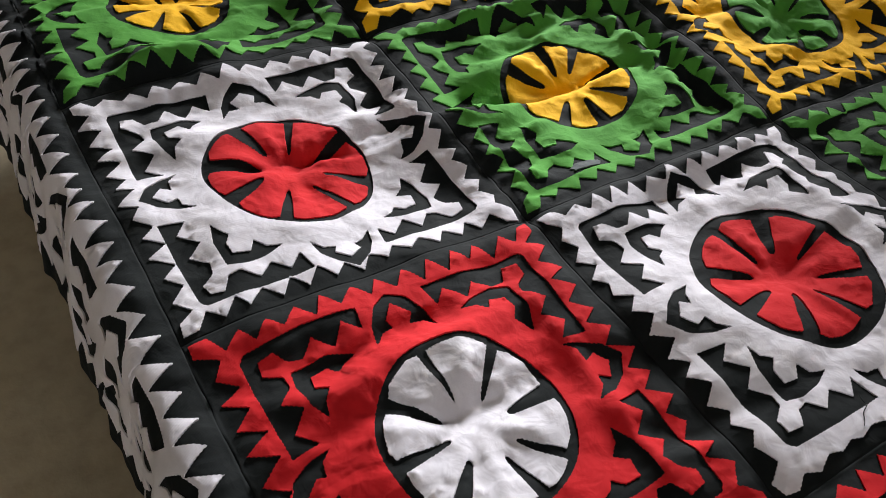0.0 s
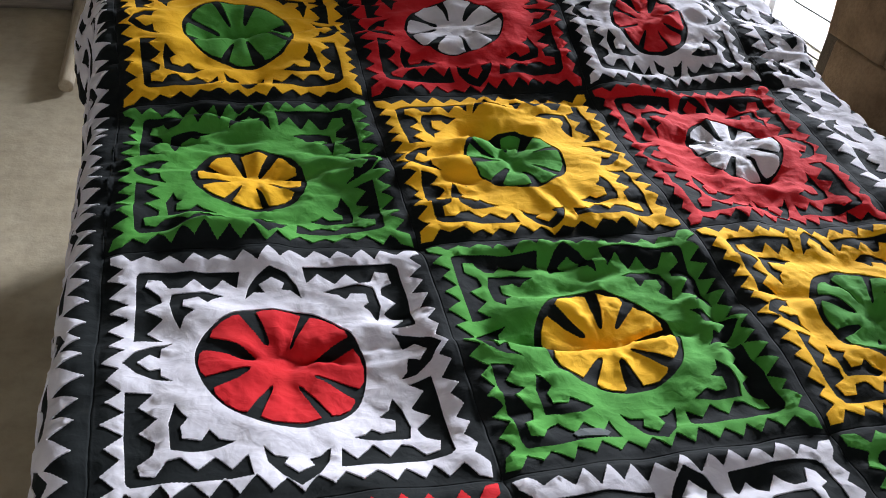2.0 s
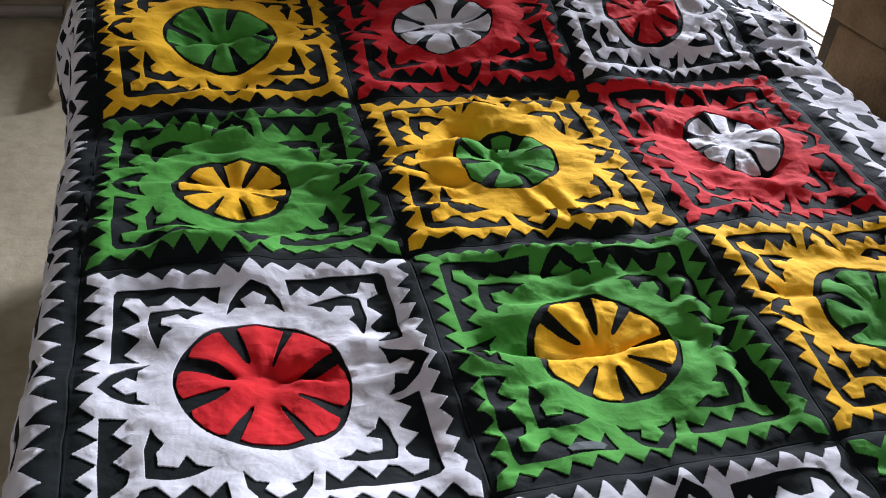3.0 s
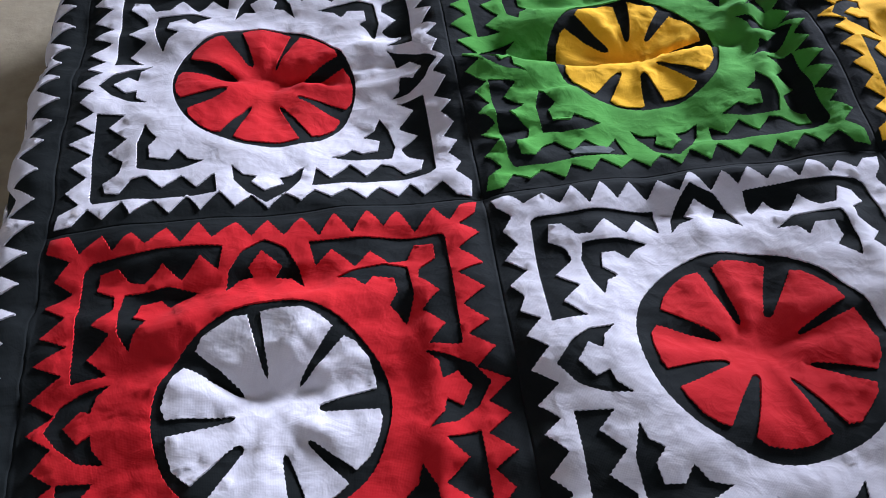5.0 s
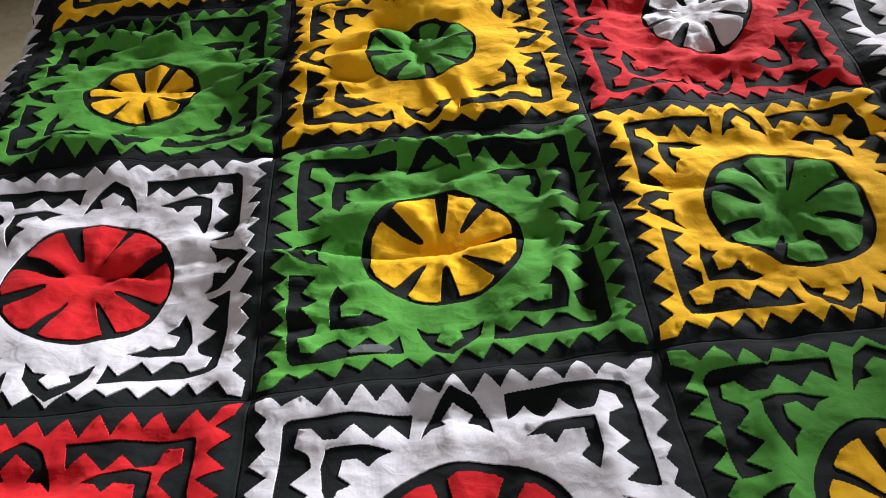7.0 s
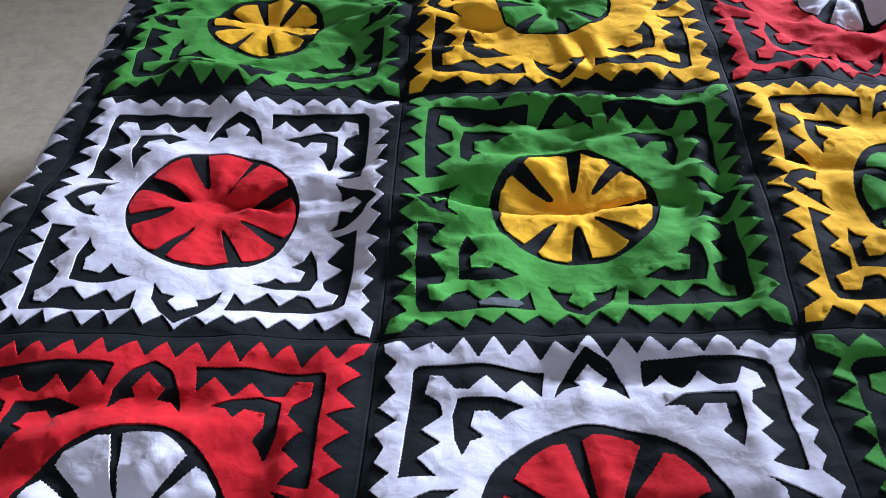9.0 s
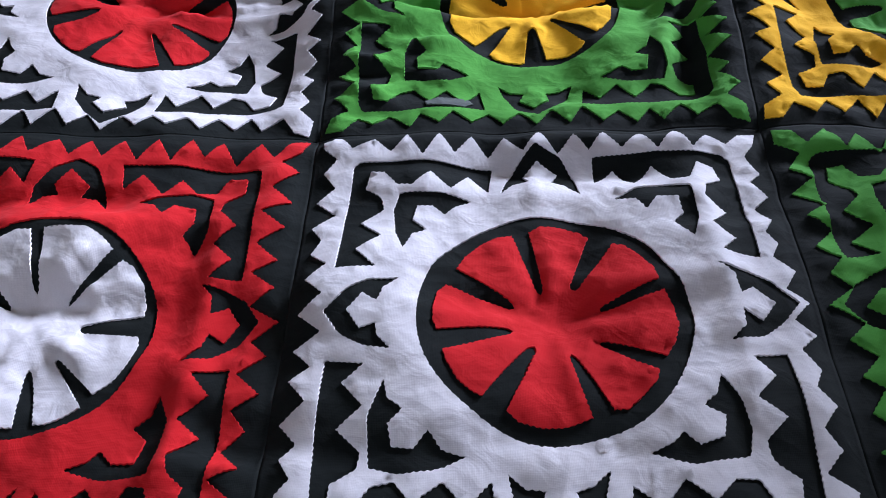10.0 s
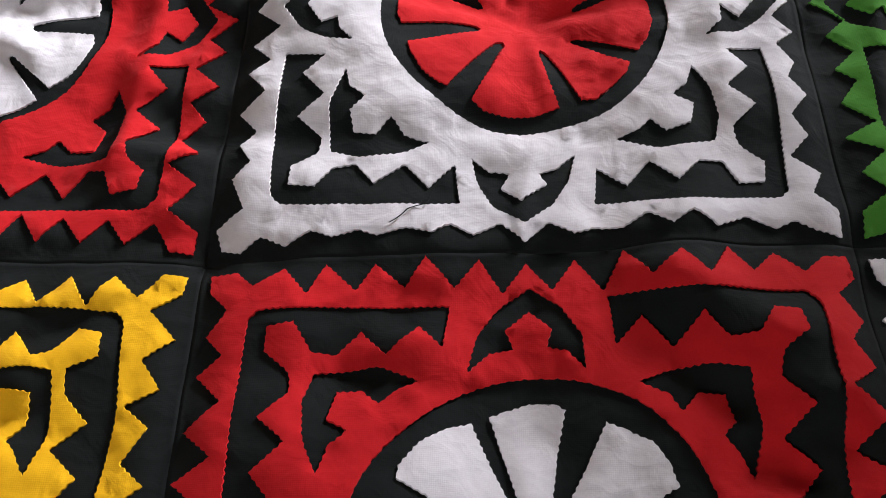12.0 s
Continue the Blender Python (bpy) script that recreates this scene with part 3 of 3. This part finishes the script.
def hand_cut(pts, gen, shift=0.010, jit=0.004):
    off = gen.normal(0, shift * 0.6, 2)
    return [(x + off[0] + gen.normal(0, jit * 0.6), y + off[1] + gen.normal(0, jit * 0.6)) for x, y in pts]


def quarter(pts, k):
    """The pattern turned by k quarter turns within the square."""
    for _ in range(k):
        pts = [(1 - y, x) for x, y in pts]
    return pts


def saw_rim(gen, tip, valley, teeth):
    """A rim cut in teeth, with a lobe at each corner."""
    rim = []
    for k in range(4):
        t = tip[k]
        low = valley[k]
        side = [(0.020 + gen.normal(0, .004), 0.058), (0.018 + gen.normal(0, .004), 0.018 + gen.normal(0, .004)), (0.056, 0.020 + gen.normal(0, .004)), (0.088, low * 0.85)]
        n = teeth[k]
        a0, a1 = 0.092, 0.908
        w = (a1 - a0) / n
        for i in range(n):
            side.append((a0 + w * (i + 0.5 + gen.normal(0, 0.06) * (i != n // 2)), t + gen.normal(0, .006) - 0.006 * (i == n // 2)))
            if i < n - 1:
                side.append((a0 + w * (i + 1 + gen.normal(0, 0.05)), low + gen.normal(0, .006)))
        side.append((0.912, low * 0.85))
        rim += quarter(side, k)
    return rim


def round_cut(cx, cy, r, gen, lobes=0.012, n=72):
    ph = gen.uniform(0, 6.28, 3)
    return [(cx + r * (1 + lobes * math.sin(2 * a + ph[0]) + lobes * 0.7 * math.sin(3 * a + ph[1]) + lobes * 0.6 * math.sin(7 * a + ph[2])) * math.cos(a),
             cy + r * (1 + lobes * math.sin(2 * a + ph[0]) + lobes * 0.7 * math.sin(3 * a + ph[1]) + lobes * 0.6 * math.sin(7 * a + ph[2])) * math.sin(a))
            for a in (2 * math.pi * i / n for i in range(n))]


def flower_cut(cx, cy, r, turn, gen):
    """A disc with eight slits running in from its rim."""
    out = []
    for k in range(8):
        a = turn + 2 * math.pi * k / 8 + gen.normal(0, 0.05)
        b = turn + 2 * math.pi * (k + 1) / 8
        wide = r * (0.085 + gen.uniform(-0.025, 0.05))
        deep = r * (0.38 + gen.uniform(-0.06, 0.06))
        c, s = math.cos(a), math.sin(a)

        def at(along, across):
            return (cx + along * c - across * s, cy + along * s + across * c)
        out += [at(r * 0.985, -wide), at((r + deep) * 0.5, -wide * 0.72), at(deep + 0.008, -wide * 0.34), at(deep, 0), at(deep + 0.008, wide * 0.34), at((r + deep) * 0.5, wide * 0.72), at(r * 0.985, wide)]
        for f in (0.27, 0.5, 0.73):
            m = a + (b - a) * f
            rr = r * (1.0 + 0.03 * math.sin(math.pi * f) + gen.normal(0, 0.008))
            out.append((cx + rr * math.cos(m), cy + rr * math.sin(m)))
    return out


quilt = new("quilt")
quilt.location = (0, 0, 0)
tagged(quilt, "colourful cutwork patchwork quilt with flowers spread over a bed", "quilt")
ORDER = [(RED, WHITE, "red", "white"), (WHITE, RED, "white", "red"), (GREEN, YELLOW, "green", "yellow"), (YELLOW, GREEN, "yellow", "green")]
# per square: flower centre, radius of the opening, width of the black ring, turn, tooth tip, tooth valley
SPECIAL = {
    (1, 0): (.508, .490, .257, .035, 0.28, .026, .068), (0, 0): (.508, .487, .232, .022, 0.10, .030, .080), (1, -1): (.505, .535, .262, .040, 0.39, .012, .058),
    (0, 1): (.495, .482, .238, .018, 0.36, .028, .072), (1, 1): (.503, .492, .231, .024, 0.05, .028, .074), (0, 2): (.475, .475, .205, .026, 0.25, .030, .075),
    (1, 2): (.495, .50, .200, .016, 0.15, .028, .070), (2, 1): (.495, .47, .245, .030, 0.33, .028, .072), (2, 0): (.45, .50, .240, .034, 0.3, .03, .075),
    (2, 2): (.54, .53, .215, .016, 0.2, .03, .07), (0, 3): (.505, .475, .235, .020, 0.4, .028, .07), (1, 3): (.47, .47, .225, .014, 0.1, .028, .07), (2, 3): (.47, .43, .225, .03, 0.3, .028, .07),
}
# how far in from their usual place the horns (bottom, right, top, left) and hooks (from the first corner on) of a square are cut
HORNS_IN = {(0, 1): (-.008, -.008, .040, .020), (0, 0): (0, 0, .035, 0), (1, 0): (0, -.006, 0, .024), (1, -1): (0, 0, .004, 0)}
HOOKS_IN = {(0, 1): (-.006, .004, .008, .012), (0, 0): (0, 0, .010, .008), (1, 0): (-.002, -.006, -.008, .006), (1, -1): (0, 0, -.008, -.006)}
for i in range(COLS):
    for j in range(ROW0, ROW1):
        gen = np.random.default_rng(100 + i * 17 + (j + 2) * 5)
        main, other, main_name, other_name = ORDER[(i + j) % 4]
        cx, cy, r, ring, turn, tip, valley = SPECIAL.get((i, j), (.5, .5, .235, .024, 0.2, .028, .072))
        square = base_cloth("ground_square", i, i + 1, j, j + 1, quilt, "black cotton square")
        depth = [valley + gen.normal(0, .004) for _ in range(4)]
        if (i, j) == (1, 0):
            depth[0] = .046
        outlines = [saw_rim(gen, [tip] * 4, depth, [11] * 4)]
        for k in range(4):
            inset = HOOKS_IN.get((i, j), (0, 0, 0, 0))[k]
            outlines.append(quarter([(x + inset, y + inset) for x, y in hand_cut(CORNER, gen, 0.006, 0.004)], k))
            outlines.append(quarter([(x + max(0, inset), y + max(0, inset)) for x, y in hand_cut(ELBOW, gen, 0.006, 0.004)], k))
            outlines.append(quarter([(0.5 + x, y + HORNS_IN.get((i, j), (0, 0, 0, 0))[k]) for x, y in hand_cut(HORNS, gen, 0.005, 0.004)], k))
        outlines.append(round_cut(cx, cy, r, gen))

        def place(p, i=i, j=j):
            return p + np.array((i, j))
        applique("cutwork", outlines, main, square, place, main_name + " cotton cut in teeth and hooks")
        applique("flower", [flower_cut(cx, cy, r - ring, turn, gen)], other, square, place, other_name + " cotton eight-petalled flower")

# border: white cloth with teeth on both sides and cut hooks
BARB = [(0.0, .0), (.10, -.012), (.22, .0), (.215, .04), (.18, .075), (.155, .04), (.115, .085), (.085, .042), (.045, .08), (.015, .04)]


def border_piece(length, gen, parent, to_quilt):
    n = max(3, int(round(length * 12)))
    w = length / n
    low, high = [(0.0, .108)], []
    for k in range(n):
        low.append((w * (k + 0.5 + gen.normal(0, .06)), .035 + gen.normal(0, .006)))
        if k < n - 1:
            low.append((w * (k + 1), .108 + gen.normal(0, .008)))
    low.append((length, .108))
    high.append((length, .462))
    for k in range(n - 1, -1, -1):
        high.append((w * (k + 0.5 + gen.normal(0, .06)), .535 + gen.normal(0, .006)))
        if k:
            high.append((w * k, .462 + gen.normal(0, .008)))
    high.append((0.0, .462))
    outlines = [low + high]
    for k in range(int(length / 0.5)):
        a = k * 0.5
        outlines.append(hand_cut([(a + .125 + x * 1.2, .035 + y * 1.0) for x, y in HORNS], gen, .006, .004))
        outlines.append(hand_cut([(a + .375 - x * 1.2, .515 - y * 1.0) for x, y in HORNS], gen, .006, .004))
        outlines.append(hand_cut([(a + .265 + x, .125 + y) for x, y in BARB], gen, .006, .004))
        outlines.append(hand_cut([(a + .235 - x, .420 - y) for x, y in BARB], gen, .006, .004))
        outlines.append(hand_cut([(a + .05, .285), (a + .12, .245), (a + .20, .28), (a + .16, .335), (a + .08, .325)], gen, .006, .006))
        outlines.append(hand_cut([(a + .30, .285), (a + .37, .242), (a + .45, .28), (a + .41, .335), (a + .33, .325)], gen, .006, .006))
    applique("border_cutwork", outlines, WHITE, parent, to_quilt, "white cotton cut in teeth and hooks", joints=((0, 0.0), (0, length)))


def border(name, spans, to_quilt_of, base):
    strip = base_cloth(name, *base, quilt, "black cotton border strip")
    for n, (a0, a1) in enumerate(spans):
        gen = np.random.default_rng(int(abs(base[0]) * 100 + abs(base[2]) * 10) + n)
        border_piece(a1 - a0, gen, strip, to_quilt_of(a0))


LONG = [(-1.6, -1.0)] + [(k, k + 1.0) for k in range(-1, 4)] + [(4.0, 4.6)]
border("border_strip", LONG, lambda a0: (lambda p: np.stack([-p[:, 1], a0 + p[:, 0]], 1)), (-BAND, 0, -1.6, 4.6))
border("border_strip", LONG, lambda a0: (lambda p: np.stack([3 + p[:, 1], a0 + p[:, 0]], 1)), (3, 3 + BAND, -1.6, 4.6))
border("border_strip", [(0, 1.0), (1.0, 2.0), (2.0, 3.0)], lambda a0: (lambda p: np.stack([a0 + p[:, 0], 4 + p[:, 1]], 1)), (0, 3, 4, 4.6))
border("border_strip", [(0, 1.0), (1.0, 2.0), (2.0, 3.0)], lambda a0: (lambda p: np.stack([a0 + p[:, 0], -1 - p[:, 1]], 1)), (0, 3, -1.6, -1))

# ---- bed under the quilt ----
bed = new("bed")
tagged(bed, "low wooden bed with a mattress, hidden under the spread quilt", "bed")
part("mattress", box(0.03, 1.26, -0.44, 1.78, 0.26, 0.455, 0.03, 2), LILAC, bed, smooth=True)
part("bed_frame", box(0.04, 1.25, -0.42, 1.77, 0.18, 0.26, 0.008), PLANK, bed)
for x in (0.08, 1.2):
    for y in (-0.38, 1.72):
        part("leg", rod((x, y, 0.0), (x, y, 0.18), 0.028, 0.034, 6, 14), PLANK, bed)
pillow = part("pillow", box(0.08, 1.2, 1.36, 1.76, 0.455, 0.535, 0.05, 3), LILAC, None, smooth=True)
tagged(pillow, "flat cotton pillow under the raised end of the quilt", "pillow")

# unseen roll, added to fill the raised end that blocks the light
bolster = part("bolster", rod((0.5, 1.755, 0.555), (1.1, 1.755, 0.555), 0.07, 0.07, 12, 20), LILAC, None, smooth=True)
tagged(bolster, "unseen round cotton bolster, added under the far end that is raised to block light", "bolster")

# ---- wooden frame lying on the floor ----
cot = new("cot_frame")
cot.location = (0, 0, 0)
tagged(cot, "old peeled-wood cot frame lying on the concrete floor", "cot frame")
part("pole", rod((-0.274, 2.42, 0.03), (-0.30, 4.05, 0.034), 0.022, 0.025, 40, 20, 0.012, 2), POLE, cot, "peeled round wooden pole", smooth=True)
for y, r in ((3.08, 0.024), (3.30, 0.016), (3.42, 0.014)):
    part("rail", rod((-0.31, y, 0.036), (-1.6, y + 0.03, 0.036), r, r, 20, 14, 0.01, y), PLANK, cot, smooth=True)

# ---- gate rods in the doorway ----
gate = new("door_grille")
tagged(gate, "thin dark iron rods across the bright doorway", "grille")
for k in range(14):
    z = 0.06 + k * 0.145
    part("rod", rod((DOOR_X + 0.14, DOOR_Y0, z), (DOOR_X + 0.14, DOOR_Y1, z + 0.006), 0.0032, 0.0032, 4, 8, 0.02, k), IRON, gate, smooth=True)
for y in (DOOR_Y0 + 0.78,):
    part("upright", rod((DOOR_X + 0.15, y, 0.0), (DOOR_X + 0.15, y, DOOR_H), 0.005, 0.005, 4, 8), IRON, gate, smooth=True)

# ---- stones of the doorway wall ----
gen = np.random.default_rng(11)
for course in range(4):
    z0 = course * 0.236
    y = 0.9 - gen.uniform(0, 0.3)
    while y < DOOR_Y0 - 0.02:
        w = gen.uniform(0.35, 0.6)
        y1 = min(y + w, DOOR_Y0 - 0.004)
        if y1 - y > 0.08:
            bm = box(DOOR_X - 0.014 - gen.uniform(0, 0.012), DOOR_X + 0.05, y + 0.004, y1 - 0.003, z0 + 0.004, z0 + 0.233, 0.012, 1)
            for v in bm.verts:
                v.co += 0.022 * noise.noise_vector(v.co * 7)
            part("stone", bm, STONE, east, smooth=True)
        y = y1

# ---- sheer curtain in the doorway ----
def sheer(name):
    m, t, b = nodes_of(name)
    co = t.nodes.new("ShaderNodeTexCoord").outputs["Object"]
    n = add(t, "ShaderNodeTexNoise", Scale=14.0, Detail=4.0)
    t.links.new(co, n.inputs["Vector"])
    b.inputs["Base Color"].default_value = (0.42, 0.42, 0.43, 1)
    b.inputs["Roughness"].default_value = 0.8
    t.links.new(ramp(t, n.outputs[0], [(0.35, (0.25, 0.25, 0.25)), (0.65, (0.75, 0.75, 0.75))]), b.inputs["Alpha"])
    return m


def curtain_sheet(y0, y1, x, z0, z1, folds):
    us, vs = np.linspace(0, 1, 90), np.linspace(0, 1, 30)
    verts, faces = [], []
    for b in vs:
        for a in us:
            swing = 0.035 * math.sin(a * folds * 6.283) * (1 - 0.4 * b) + 0.012 * math.sin(a * folds * 15 + 4 * b)
            draw = 1 - 0.18 * math.sin(b * 3.1)
            verts.append((x + swing, y0 + (y1 - y0) * a * draw + 0.02 * math.sin(9 * b), z0 + (z1 - z0) * b + 0.03 * math.sin(a * 21) * (1 - b)))
    n = len(us)
    for j in range(len(vs) - 1):
        for i in range(n - 1):
            faces.append((j * n + i, j * n + i + 1, (j + 1) * n + i + 1, (j + 1) * n + i))
    return verts, faces


verts, faces = curtain_sheet(2.66, 2.98, DOOR_X - 0.02, 0.03, 2.42, 5)
curtain = mesh_object("curtain", verts, faces, sheer("sheer_grey_net"))
tagged(curtain, "thin grey see-through net curtain bunched in the doorway", "curtain")
rail = part("curtain_rod", rod((DOOR_X - 0.02, DOOR_Y0 - 0.05, 2.43), (DOOR_X - 0.02, DOOR_Y1 + 0.05, 2.43), 0.01, 0.01, 6, 10), IRON, smooth=True)
tagged(rail, "thin iron curtain rod above the doorway", "curtain rod")

# ---- small things on the quilt ----
def thread(points, radius, material):
    """A loose thread lying on the quilt, through places given in squares."""
    p = np.array(points, float)
    f = np.linspace(0, len(p) - 1, 28)
    u = np.interp(f, range(len(p)), p[:, 0]) + 0.003 * np.sin(f * 4)
    v = np.interp(f, range(len(p)), p[:, 1])
    c = lay(u, v, np.full(len(f), 0.0028))
    verts, faces = [], []
    for k, q in enumerate(c):
        d = c[min(k + 1, len(c) - 1)] - c[max(k - 1, 0)]
        side = np.cross(d, (0, 0, 1))
        side /= np.linalg.norm(side)
        for s in range(6):
            a = 2 * math.pi * s / 6
            verts.append(q + radius * (side * math.cos(a) + np.array((0, 0, 1)) * math.sin(a)))
    for k in range(len(c) - 1):
        for s in range(6):
            faces.append((k * 6 + s, k * 6 + (s + 1) % 6, k * 6 + 6 + (s + 1) % 6, k * 6 + 6 + s))
    return mesh_object("thread", verts, faces, material)


tagged(thread([(1.29, 0.05), (1.32, 0.075), (1.345, 0.085), (1.36, 0.115)], 0.0004, BLACK), "loose dark sewing thread lying on the white cotton", "thread")

# a grey scrap sewn over the black cloth of a green square
GREY = cloth("grey_cotton", (0.09, 0.10, 0.10), (0.12, 0.13, 0.13))
scrap = applique("scrap", [[(1.245, 1.100), (1.335, 1.092), (1.355, 1.112), (1.340, 1.132), (1.27, 1.136), (1.24, 1.120)]], GREY, None, lambda p: p, lift=0.0012)
tagged(scrap, "small thin grey cotton scrap on the black cloth", "scrap")
